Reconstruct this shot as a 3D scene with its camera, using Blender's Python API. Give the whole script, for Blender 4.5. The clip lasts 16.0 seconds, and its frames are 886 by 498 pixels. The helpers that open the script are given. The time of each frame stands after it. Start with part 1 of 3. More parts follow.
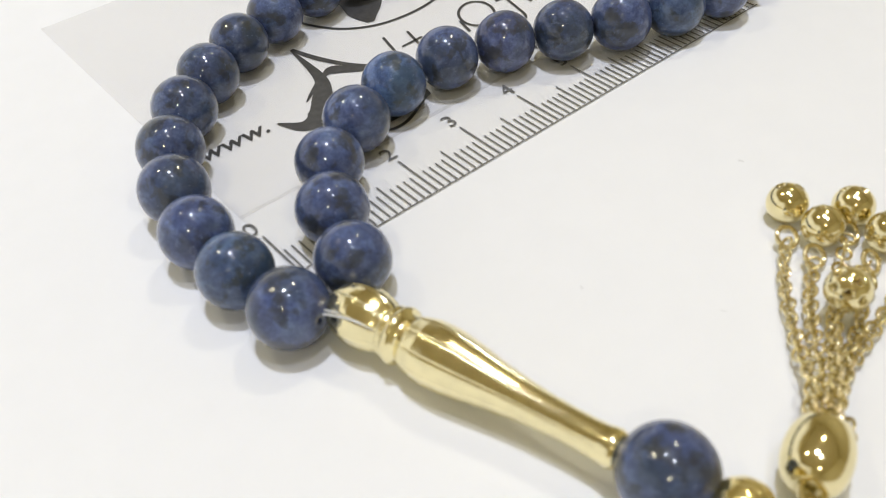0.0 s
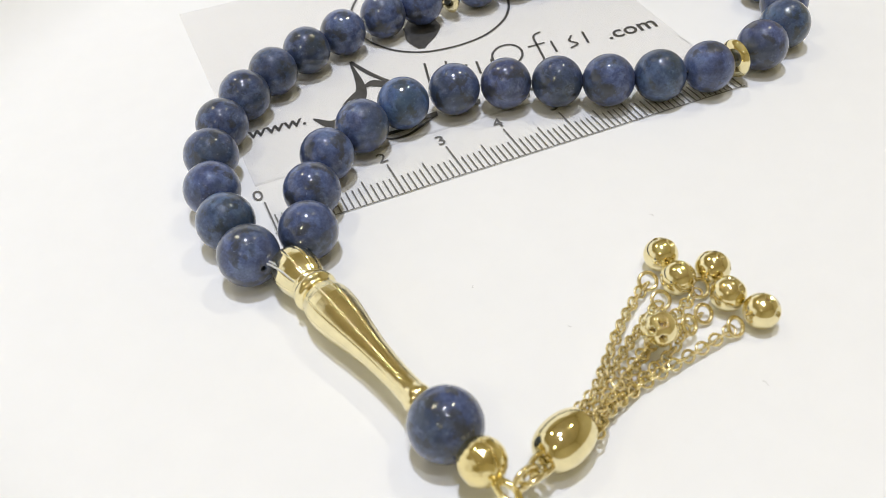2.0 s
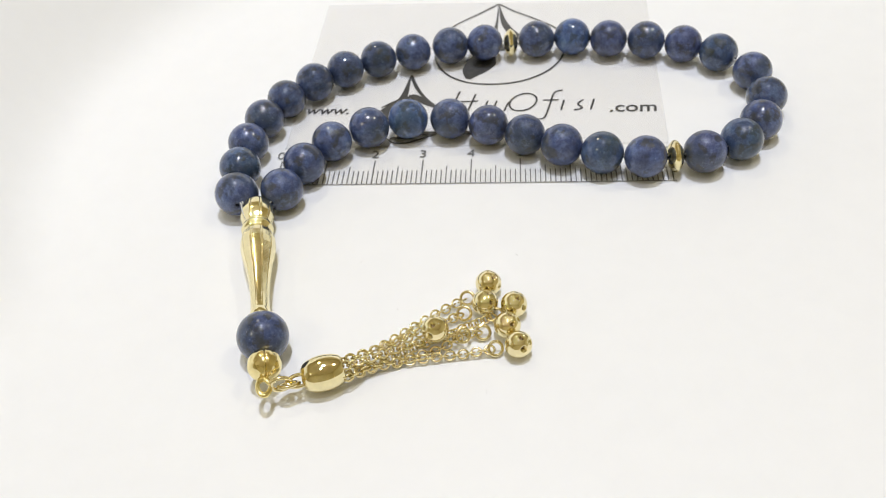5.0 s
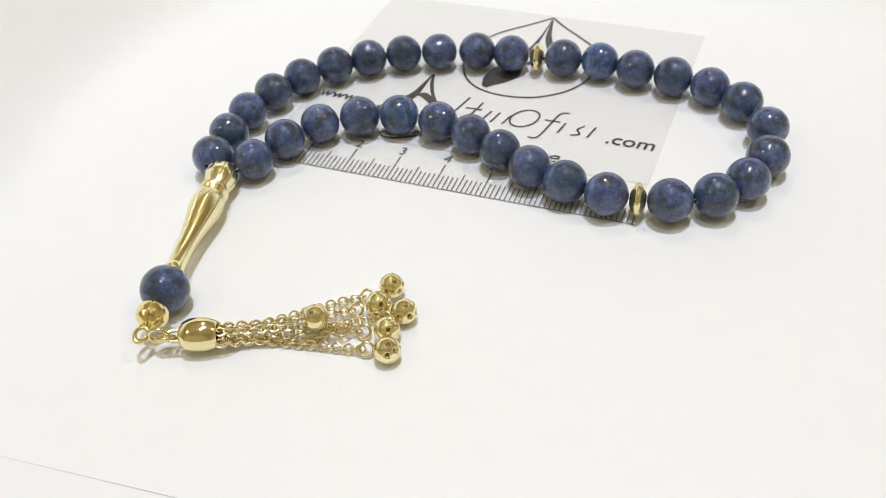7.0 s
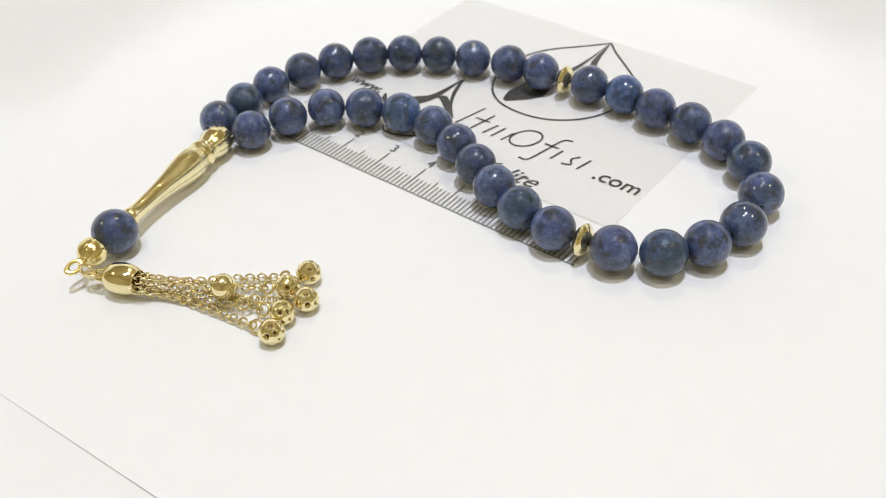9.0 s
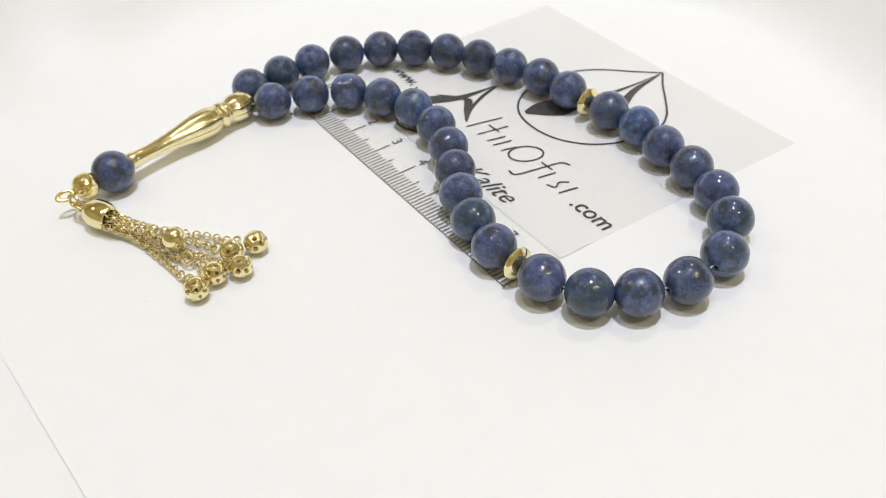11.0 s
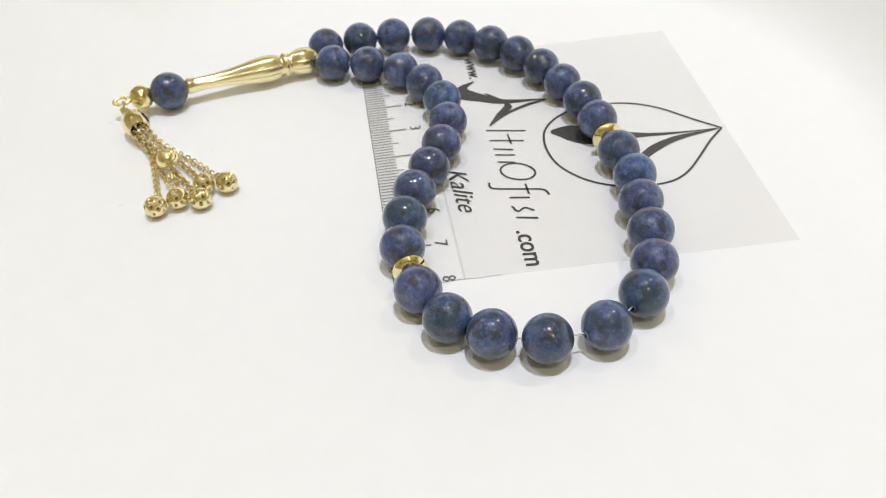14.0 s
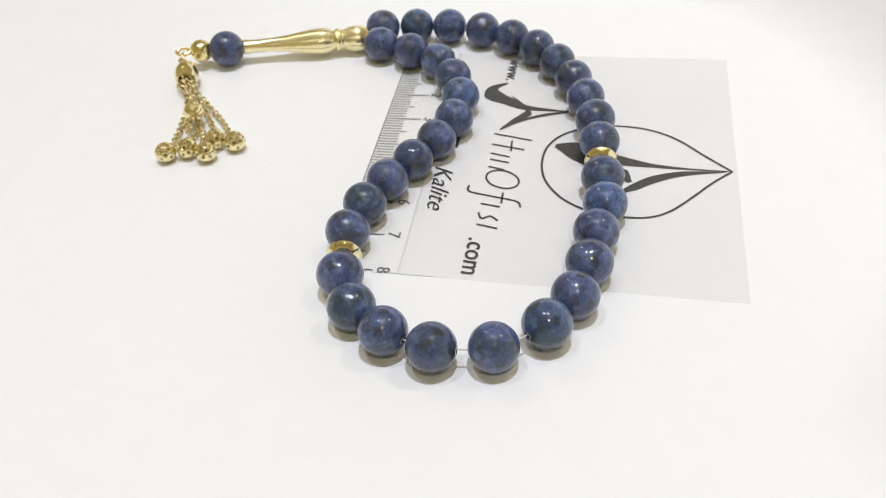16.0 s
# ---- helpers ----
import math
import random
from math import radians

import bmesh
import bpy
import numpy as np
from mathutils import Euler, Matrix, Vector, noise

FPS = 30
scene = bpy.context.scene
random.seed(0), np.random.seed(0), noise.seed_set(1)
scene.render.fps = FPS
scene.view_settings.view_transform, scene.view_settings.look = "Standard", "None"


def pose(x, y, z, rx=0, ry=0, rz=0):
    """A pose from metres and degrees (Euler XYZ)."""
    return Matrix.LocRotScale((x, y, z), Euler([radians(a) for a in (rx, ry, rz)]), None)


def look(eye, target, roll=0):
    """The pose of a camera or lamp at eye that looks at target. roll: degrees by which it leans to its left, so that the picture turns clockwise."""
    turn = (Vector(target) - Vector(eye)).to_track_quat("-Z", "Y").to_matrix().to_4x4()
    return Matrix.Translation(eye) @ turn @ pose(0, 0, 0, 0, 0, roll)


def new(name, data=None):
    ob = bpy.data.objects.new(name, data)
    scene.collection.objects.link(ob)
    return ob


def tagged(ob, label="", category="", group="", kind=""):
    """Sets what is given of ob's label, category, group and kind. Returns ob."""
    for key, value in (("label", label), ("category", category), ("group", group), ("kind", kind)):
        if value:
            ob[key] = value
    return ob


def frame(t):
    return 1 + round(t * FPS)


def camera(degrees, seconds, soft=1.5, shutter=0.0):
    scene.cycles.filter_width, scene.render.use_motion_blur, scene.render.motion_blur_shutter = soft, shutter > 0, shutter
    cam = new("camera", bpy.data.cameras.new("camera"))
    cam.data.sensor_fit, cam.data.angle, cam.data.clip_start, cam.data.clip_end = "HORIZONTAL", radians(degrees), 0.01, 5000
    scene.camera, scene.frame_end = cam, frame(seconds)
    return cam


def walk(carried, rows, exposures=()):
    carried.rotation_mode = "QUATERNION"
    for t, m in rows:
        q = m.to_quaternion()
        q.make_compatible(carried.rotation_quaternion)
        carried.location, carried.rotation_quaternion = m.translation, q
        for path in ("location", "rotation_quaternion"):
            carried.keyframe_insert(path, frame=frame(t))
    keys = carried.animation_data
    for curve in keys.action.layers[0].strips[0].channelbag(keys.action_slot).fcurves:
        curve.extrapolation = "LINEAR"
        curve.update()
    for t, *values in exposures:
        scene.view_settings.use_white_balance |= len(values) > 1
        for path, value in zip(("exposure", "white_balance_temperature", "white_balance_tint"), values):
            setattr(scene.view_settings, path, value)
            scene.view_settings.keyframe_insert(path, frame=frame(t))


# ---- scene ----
CAM = camera(52.0, 16.0, soft=0.75)
# a phone lens focused close, with a small aperture
CAM.data.dof.use_dof = True
CAM.data.dof.focus_distance = 0.144
CAM.data.dof.aperture_fstop = 46.0
# seconds, x, y, z, heading, pitch, roll: a slow half circle round the beads, drawing back at first
PATH = [
    (0, -0.02853, -0.06773, 0.06856, 54.43, -43.13, -5.83),
    (0.5, -0.02303, -0.07284, 0.06812, 58.52, -42.81, -6.12),
    (1, -0.01889, -0.08061, 0.07122, 62.58, -42.50, -5.64),
    (1.5, -0.01547, -0.09101, 0.07647, 66.29, -41.89, -5.58),
    (2, -0.01119, -0.10217, 0.08361, 70.41, -41.82, -5.22),
    (2.5, -0.00487, -0.11429, 0.09254, 74.36, -42.18, -4.81),
    (3, 0.00140, -0.12707, 0.10361, 78.53, -42.45, -4.64),
    (3.5, 0.01127, -0.14068, 0.11426, 82.73, -42.54, -4.29),
    (4, 0.02378, -0.14211, 0.11411, 87.29, -42.61, -4.45),
    (4.5, 0.03639, -0.14257, 0.11384, 91.79, -42.63, -4.56),
    (5, 0.04899, -0.14209, 0.11343, 96.24, -42.58, -4.61),
    (5.5, 0.06184, -0.14107, 0.11334, 100.93, -42.44, -4.89),
    (6, 0.07406, -0.13769, 0.11205, 104.73, -42.44, -4.33),
    (6.5, 0.08597, -0.13523, 0.11216, 109.18, -42.03, -4.39),
    (7, 0.09772, -0.13156, 0.11171, 113.21, -41.79, -4.33),
    (7.5, 0.10949, -0.12629, 0.11125, 117.56, -41.44, -4.21),
    (8, 0.12063, -0.12073, 0.11094, 122.06, -41.19, -4.40),
    (8.5, 0.13066, -0.11375, 0.11010, 126.21, -41.03, -4.20),
    (9, 0.14094, -0.10591, 0.11042, 130.74, -41.07, -3.99),
    (9.5, 0.15003, -0.09834, 0.10984, 134.93, -40.76, -4.01),
    (10, 0.15857, -0.08977, 0.10964, 139.22, -40.65, -3.94),
    (10.5, 0.16640, -0.08060, 0.10949, 143.53, -40.58, -3.89),
    (11, 0.17350, -0.07088, 0.10942, 147.84, -40.53, -3.86),
    (11.5, 0.18005, -0.06065, 0.10956, 152.13, -40.40, -3.80),
    (12, 0.18510, -0.05042, 0.10898, 156.35, -40.49, -3.74),
    (12.5, 0.19040, -0.03774, 0.10991, 161.39, -40.63, -4.22),
    (13, 0.19366, -0.02677, 0.10973, 165.43, -40.62, -4.14),
    (13.5, 0.19695, -0.01446, 0.10976, 170.02, -40.62, -4.15),
    (14, 0.19890, -0.00249, 0.11005, 174.50, -40.69, -4.33),
    (14.5, 0.19996, 0.00999, 0.11052, 179.05, -40.90, -4.66),
    (15, 0.20013, 0.02268, 0.11025, 183.46, -40.87, -4.60),
    (15.5, 0.19962, 0.03454, 0.11046, 187.74, -40.84, -4.76),
    (16, 0.19805, 0.04654, 0.11064, 192.16, -40.86, -4.78),
]
EXPOSURES = [(0.0, -0.31), (1.0, -0.29), (3.0, -0.25), (16.0, -0.25)]
walk(CAM, [(t, pose(x, y, z, 90 + p, 0, h - 90) @ pose(0, 0, 0, 0, 0, r)) for t, x, y, z, h, p, r in PATH], EXPOSURES)

# ---------------------------------------------------------------- light
MM = 0.001
CENTRE = Vector((0.045, 0.02, 0.0))

world = bpy.data.worlds.new("room_air")
scene.world = world
world.use_nodes = True
world.node_tree.nodes["Background"].inputs[0].default_value = (0.9, 0.95, 1.0, 1)
world.node_tree.nodes["Background"].inputs[1].default_value = 0.05

CEILING = 1.85


def ceiling_lamp(elevation, azimuth, watts, radius, colour):
    """A round ceiling downlight, seen from the beads at that elevation and azimuth."""
    e, a = radians(elevation), radians(azimuth)
    high = CEILING - 0.03
    flat = high / math.tan(e)
    at = CENTRE + Vector((math.cos(a) * flat, math.sin(a) * flat, high))
    lamp = bpy.data.lights.new("downlight", "AREA")
    lamp.shape, lamp.size, lamp.energy, lamp.color = "DISK", 2 * radius, watts, colour
    ob = new("downlight", lamp)
    ob.matrix_world = look(at, CENTRE)
    return ob


TURN = 127.0
COOL, WARM = (0.803, 0.860, 1.043), (0.985, 0.925, 0.70)
ceiling_lamp(85, TURN - 60, 20.5, 0.06, COOL)
ceiling_lamp(58, TURN - 108, 6.6, 0.062, WARM)
ceiling_lamp(77, TURN - 215, 6.2, 0.05, COOL)
ceiling_lamp(46, TURN + 97, 5.6, 0.062, WARM)
ceiling_lamp(58, TURN - 9, 5.2, 0.062, WARM)


# ---------------------------------------------------------------- materials
def material(name):
    m = bpy.data.materials.new(name)
    m.use_nodes = True
    nodes, links = m.node_tree.nodes, m.node_tree.links
    return m, nodes, links, nodes["Principled BSDF"]


def noise_node(nodes, links, coords, scale, detail=4.0, rough=0.55):
    n = nodes.new("ShaderNodeTexNoise")
    n.inputs["Scale"].default_value, n.inputs["Detail"].default_value, n.inputs["Roughness"].default_value = scale, detail, rough
    links.new(coords, n.inputs["Vector"])
    return n.outputs["Fac"]


def ramp_node(nodes, links, fac, stops):
    r = nodes.new("ShaderNodeValToRGB")
    links.new(fac, r.inputs["Fac"])
    while len(r.color_ramp.elements) < len(stops):
        r.color_ramp.elements.new(0.5)
    for e, (p, c) in zip(r.color_ramp.elements, stops):
        e.position, e.color = p, (*c, 1) if len(c) == 3 else (c[0], c[0], c[0], 1)
    return r.outputs["Color"]


def bump_node(nodes, links, height, strength, distance, shader):
    b = nodes.new("ShaderNodeBump")
    b.inputs["Strength"].default_value, b.inputs["Distance"].default_value = strength, distance
    links.new(height, b.inputs["Height"])
    links.new(b.outputs["Normal"], shader.inputs["Normal"])


def mix_node(nodes, links, fac, a, b):
    m = nodes.new("ShaderNodeMix")
    m.data_type = "RGBA"
    for sock, v in ((m.inputs["Factor"], fac), (m.inputs["A"], a), (m.inputs["B"], b)):
        if isinstance(v, (float, int)):
            sock.default_value = v
        elif isinstance(v, tuple):
            sock.default_value = (*v, 1)
        else:
            links.new(v, sock)
    return m.outputs["Result"]


def stone_material():
    """Polished blue stone: mottled, with dark and greenish-brown patches and pale flecks; each bead cut from another place."""
    m, nodes, links, sh = material("blue_stone")
    tc, info = nodes.new("ShaderNodeTexCoord"), nodes.new("ShaderNodeObjectInfo")
    shift = nodes.new("ShaderNodeVectorMath")
    shift.operation = "MULTIPLY_ADD"
    comb = nodes.new("ShaderNodeCombineXYZ")
    for k, f in enumerate((1.0, 1.7, 2.9)):
        mul = nodes.new("ShaderNodeMath")
        mul.operation = "MULTIPLY"
        mul.inputs[1].default_value = f
        links.new(info.outputs["Random"], mul.inputs[0])
        links.new(mul.outputs[0], comb.inputs[k])
    links.new(comb.outputs[0], shift.inputs[0])
    shift.inputs[1].default_value = (1, 1, 1)
    links.new(tc.outputs["Object"], shift.inputs[2])
    at = shift.outputs[0]
    def warped(amount, scale):
        """Coordinates pushed about, for ragged patches."""
        n = nodes.new("ShaderNodeTexNoise")
        n.inputs["Scale"].default_value, n.inputs["Detail"].default_value = scale, 3
        links.new(at, n.inputs["Vector"])
        v = nodes.new("ShaderNodeVectorMath")
        v.operation = "MULTIPLY_ADD"
        v.inputs[1].default_value = (amount, amount, amount)
        links.new(n.outputs["Color"], v.inputs[0])
        links.new(at, v.inputs[2])
        return v.outputs[0]

    push = warped(0.0020, 420)
    ragged = warped(0.0012, 1100)
    broad = noise_node(nodes, links, push, 260, 6, 0.66)
    fine = noise_node(nodes, links, at, 1700, 5, 0.75)
    flecks = noise_node(nodes, links, push, 560, 5, 0.6)
    green = noise_node(nodes, links, at, 130, 4, 0.6)
    dark = noise_node(nodes, links, ragged, 380, 5, 0.54)
    specks = noise_node(nodes, links, at, 2600, 2, 0.5)
    base = ramp_node(nodes, links, broad, [(0.34, (0.043, 0.055, 0.102)), (0.45, (0.054, 0.074, 0.160)), (0.55, (0.076, 0.105, 0.217)), (0.68, (0.125, 0.172, 0.300))])
    grain = ramp_node(nodes, links, fine, [(0.32, (0.72,)), (0.68, (1.28,))])
    mul = nodes.new("ShaderNodeMix")
    mul.data_type, mul.blend_type = "RGBA", "MULTIPLY"
    mul.inputs["Factor"].default_value = 1.0
    links.new(base, mul.inputs["A"])
    links.new(grain, mul.inputs["B"])
    dull = ramp_node(nodes, links, green, [(0.48, (0.0,)), (0.64, (0.75,))])
    c0 = mix_node(nodes, links, dull, mul.outputs["Result"], (0.040, 0.056, 0.078))
    pale = ramp_node(nodes, links, flecks, [(0.565, (0.0,)), (0.70, (0.55,))])
    c1 = mix_node(nodes, links, pale, c0, (0.145, 0.192, 0.325))
    black = ramp_node(nodes, links, dark, [(0.535, (0.0,)), (0.580, (0.52,)), (0.65, (0.78,))])
    c2 = mix_node(nodes, links, black, c1, (0.040, 0.043, 0.042))
    spark = ramp_node(nodes, links, specks, [(0.70, (0.0,)), (0.78, (0.6,))])
    c3 = mix_node(nodes, links, spark, c2, (0.26, 0.32, 0.46))
    fin = nodes.new("ShaderNodeMix")
    fin.data_type, fin.blend_type = "RGBA", "MULTIPLY"
    fin.inputs["Factor"].default_value = 1.0
    links.new(c3, fin.inputs["A"])
    links.new(info.outputs["Color"], fin.inputs["B"])
    links.new(fin.outputs["Result"], sh.inputs["Base Color"])
    # a polished skin over a slightly hazy stone, with small pits where the dark mineral breaks out
    sh.inputs["Roughness"].default_value = 0.30
    sh.inputs["Specular IOR Level"].default_value = 0.10
    sh.inputs["IOR"].default_value = 1.5
    sh.inputs["Coat Weight"].default_value = 1.0
    sh.inputs["Coat Roughness"].default_value = 0.03
    pits = ramp_node(nodes, links, dark, [(0.58, (1.0,)), (0.66, (0.0,))])
    swell = noise_node(nodes, links, at, 900, 3, 0.5)
    high = nodes.new("ShaderNodeMath")
    high.operation = "MULTIPLY_ADD"
    links.new(swell, high.inputs[0])
    high.inputs[1].default_value = 0.35
    links.new(pits, high.inputs[2])
    bump_node(nodes, links, high.outputs[0], 0.13, 0.00012, sh)
    for node in nodes:
        if node.type == "BUMP":
            links.new(node.outputs["Normal"], sh.inputs["Coat Normal"])
    return m


def gold_material(name, tint=(0.87, 0.70, 0.31), rough=0.13, scale=700, dents=0.08):
    m, nodes, links, sh = material(name)
    tc = nodes.new("ShaderNodeTexCoord")
    wear = noise_node(nodes, links, tc.outputs["Object"], scale, 4, 0.6)
    links.new(ramp_node(nodes, links, wear, [(0.3, tuple(c * 0.93 for c in tint)), (0.7, tuple(min(1, c * 1.06) for c in tint))]), sh.inputs["Base Color"])
    r = nodes.new("ShaderNodeMapRange")
    r.inputs["To Min"].default_value, r.inputs["To Max"].default_value = rough * 0.7, rough * 1.5
    links.new(wear, r.inputs["Value"])
    links.new(r.outputs["Result"], sh.inputs["Roughness"])
    sh.inputs["Metallic"].default_value = 1.0
    bump_node(nodes, links, wear, dents, 0.0001, sh)
    return m


def paper_material(name, tone, scale):
    m, nodes, links, sh = material(name)
    tc = nodes.new("ShaderNodeTexCoord")
    cloud = noise_node(nodes, links, tc.outputs["Object"], scale * 0.02, 3)
    fibre = noise_node(nodes, links, tc.outputs["Object"], scale, 5, 0.7)
    links.new(ramp_node(nodes, links, cloud, [(0.3, tuple(c * 0.985 for c in tone)), (0.7, tone)]), sh.inputs["Base Color"])
    sh.inputs["Roughness"].default_value = 0.5
    sh.inputs["Specular IOR Level"].default_value = 0.5
    bump_node(nodes, links, fibre, 0.12, 0.00005, sh)
    return m


def plain_material(name, colour, rough, metal=0.0, scale=60.0, spread=0.08):
    m, nodes, links, sh = material(name)
    tc = nodes.new("ShaderNodeTexCoord")
    n = noise_node(nodes, links, tc.outputs["Object"], scale, 4)
    links.new(ramp_node(nodes, links, n, [(0.3, tuple(c * (1 - spread) for c in colour)), (0.7, tuple(min(1, c * (1 + spread)) for c in colour))]), sh.inputs["Base Color"])
    sh.inputs["Roughness"].default_value, sh.inputs["Metallic"].default_value = rough, metal
    return m


def film_material(name, cover, tone, rough):
    """Clear plastic film with a faint milky haze."""
    m, nodes, links, sh = material(name)
    sh.inputs["Base Color"].default_value = (*tone, 1)
    sh.inputs["Roughness"].default_value = rough
    sh.inputs["Specular IOR Level"].default_value = 0.35
    tc = nodes.new("ShaderNodeTexCoord")
    haze = noise_node(nodes, links, tc.outputs["Object"], 60, 3)
    r = nodes.new("ShaderNodeMapRange")
    r.inputs["To Min"].default_value, r.inputs["To Max"].default_value = cover * 0.85, cover * 1.15
    links.new(haze, r.inputs["Value"])
    links.new(r.outputs["Result"], sh.inputs["Alpha"])
    return m


STONE = stone_material()
GOLD = gold_material("polished_gold", (0.88, 0.78, 0.46), rough=0.07)
GOLD_BRIGHT = gold_material("milled_gold", (0.92, 0.825, 0.50), 0.12)
GOLD_CHAIN = gold_material("chain_gold", (0.855, 0.75, 0.445), 0.15)
GOLD_HAMMERED = gold_material("hammered_gold", (0.90, 0.77, 0.39), 0.12, 1100, 0.3)
GOLD_YELLOW = gold_material("yellow_gold", (0.90, 0.775, 0.38), 0.2)
PAPER = paper_material("white_paper", (0.86, 0.858, 0.85), 9000)
TABLE = paper_material("white_tabletop", (0.855, 0.853, 0.845), 3000)
WALL = plain_material("warm_wall_paint", (0.80, 0.735, 0.50), 0.7, scale=3, spread=0.03)
FLOOR = plain_material("floor_tiles", (0.66, 0.57, 0.42), 0.5, scale=3)
CEIL = plain_material("ceiling_paint", (0.90, 0.85, 0.67), 0.8, scale=3, spread=0.03)
FILM = film_material("milky_film", 0.095, (0.73, 0.695, 0.66), 0.4)
STRIP = film_material("clear_strip", 0.058, (0.74, 0.70, 0.62), 0.3)
INK = plain_material("black_ink", (0.060, 0.058, 0.055), 0.45, scale=900, spread=0.3)
INK_GREY = plain_material("grey_ink", (0.165, 0.162, 0.155), 0.5, scale=900, spread=0.3)
# darkened gold: paints the shade deep inside the tassel balls' holes
HOLE_SHADE = gold_material("hole_shade_gold", (0.25, 0.18, 0.10), 0.5)
NYLON = plain_material("grey_nylon", (0.62, 0.62, 0.60), 0.25, scale=900)
EDGE = plain_material("bright_film_edge", (0.76, 0.76, 0.75), 0.3, scale=900, spread=0.03)
DUST = plain_material("dust_fibre", (0.50, 0.49, 0.47), 0.9, scale=900)
HAIR = plain_material("dark_fibre", (0.16, 0.15, 0.14), 0.7, scale=900)


# ---------------------------------------------------------------- mesh helpers
def mesh_from(name, verts, faces, mat, smooth=True):
    me = bpy.data.meshes.new(name)
    me.from_pydata([tuple(v) for v in verts], [], faces)
    me.materials.append(mat)
    me.polygons.foreach_set("use_smooth", [smooth] * len(me.polygons))
    me.update()
    return me


def child(name, me, parent, m=None, label=""):
    ob = new(name, me)
    ob.parent = parent
    if m is not None:
        ob.matrix_basis = m
    if label:
        ob["label"] = label
    return ob


def lathe(profile, turns, wave=None, close=True):
    """Verts and faces of a profile of (along z, radius) turned round z. wave(i, angle) scales the radius at profile row i."""
    verts, faces = [], []
    for i, (z, r) in enumerate(profile):
        for k in range(turns):
            a = 2 * math.pi * k / turns
            rr = r * (wave(i, a) if wave else 1.0)
            verts.append((rr * math.cos(a), rr * math.sin(a), z))
    n = len(profile)
    for i in range(n if close else n - 1):
        j = (i + 1) % n
        for k in range(turns):
            l = (k + 1) % turns
            faces.append((i * turns + k, i * turns + l, j * turns + l, j * turns + k))
    return verts, faces


def ring_mesh(name, big, wire, mat, around=20, tube=8, stretch=1.0):
    verts, faces = [], []
    for i in range(around):
        a = 2 * math.pi * i / around
        for k in range(tube):
            b = 2 * math.pi * k / tube
            r = big + wire * math.cos(b)
            verts.append((r * math.cos(a) * stretch, r * math.sin(a), wire * math.sin(b)))
    for i in range(around):
        for k in range(tube):
            j, l = (i + 1) % around, (k + 1) % tube
            faces.append((i * tube + k, j * tube + k, j * tube + l, i * tube + l))
    return mesh_from(name, verts, faces, mat)


def tube_mesh(name, points, radius, mat, sides=8):
    points = [Vector(p) for p in points]
    verts, faces = [], []
    side = Vector((0, 0, 1))
    for i, p in enumerate(points):
        d = (points[min(i + 1, len(points) - 1)] - points[max(i - 1, 0)]).normalized()
        u = d.cross(side)
        u = u.normalized() if u.length > 1e-6 else Vector((1, 0, 0))
        v = u.cross(d)
        r = radius[i] if isinstance(radius, list) else radius
        for k in range(sides):
            a = 2 * math.pi * k / sides
            verts.append(p + (u * math.cos(a) + v * math.sin(a)) * r)
    for i in range(len(points) - 1):
        for k in range(sides):
            l = (k + 1) % sides
            faces.append((i * sides + k, i * sides + l, (i + 1) * sides + l, (i + 1) * sides + k))
    faces.append(tuple(range(sides))[::-1])
    faces.append(tuple(range((len(points) - 1) * sides, len(points) * sides)))
    return mesh_from(name, verts, faces, mat)


def smooth_line(points, steps=8):
    """Catmull-Rom through points."""
    pts = [Vector(p) for p in points]
    pts = [2 * pts[0] - pts[1]] + pts + [2 * pts[-1] - pts[-2]]
    out = []
    for i in range(1, len(pts) - 2):
        a, b, c, d = pts[i - 1 : i + 3]
        for s in range(steps):
            t = s / steps
            out.append(0.5 * (2 * b + (c - a) * t + (2 * a - 5 * b + 4 * c - d) * t * t + (3 * b - a - 3 * c + d) * t ** 3))
    out.append(pts[-2])
    return out


def along(p, q, up=(0, 0, 1)):
    """The turn that lays local z from p to q."""
    return (Vector(q) - Vector(p)).to_track_quat("Z", "Y").to_matrix().to_4x4()


def slab(name, outline, low, high, mat, joined=()):
    """A flat plate with that outline. joined: the sides that run on into a neighbour and have no wall."""
    bm = bmesh.new()
    a = [bm.verts.new((x, y, low)) for x, y in outline]
    b = [bm.verts.new((x, y, high)) for x, y in outline]
    bm.faces.new(b)
    bm.faces.new(a[::-1])
    n = len(outline)
    for i in range(n):
        if i not in joined:
            bm.faces.new((a[i], a[(i + 1) % n], b[(i + 1) % n], b[i]))
    bmesh.ops.recalc_face_normals(bm, faces=bm.faces)
    me = bpy.data.meshes.new(name)
    bm.to_mesh(me)
    bm.free()
    me.materials.append(mat)
    return me


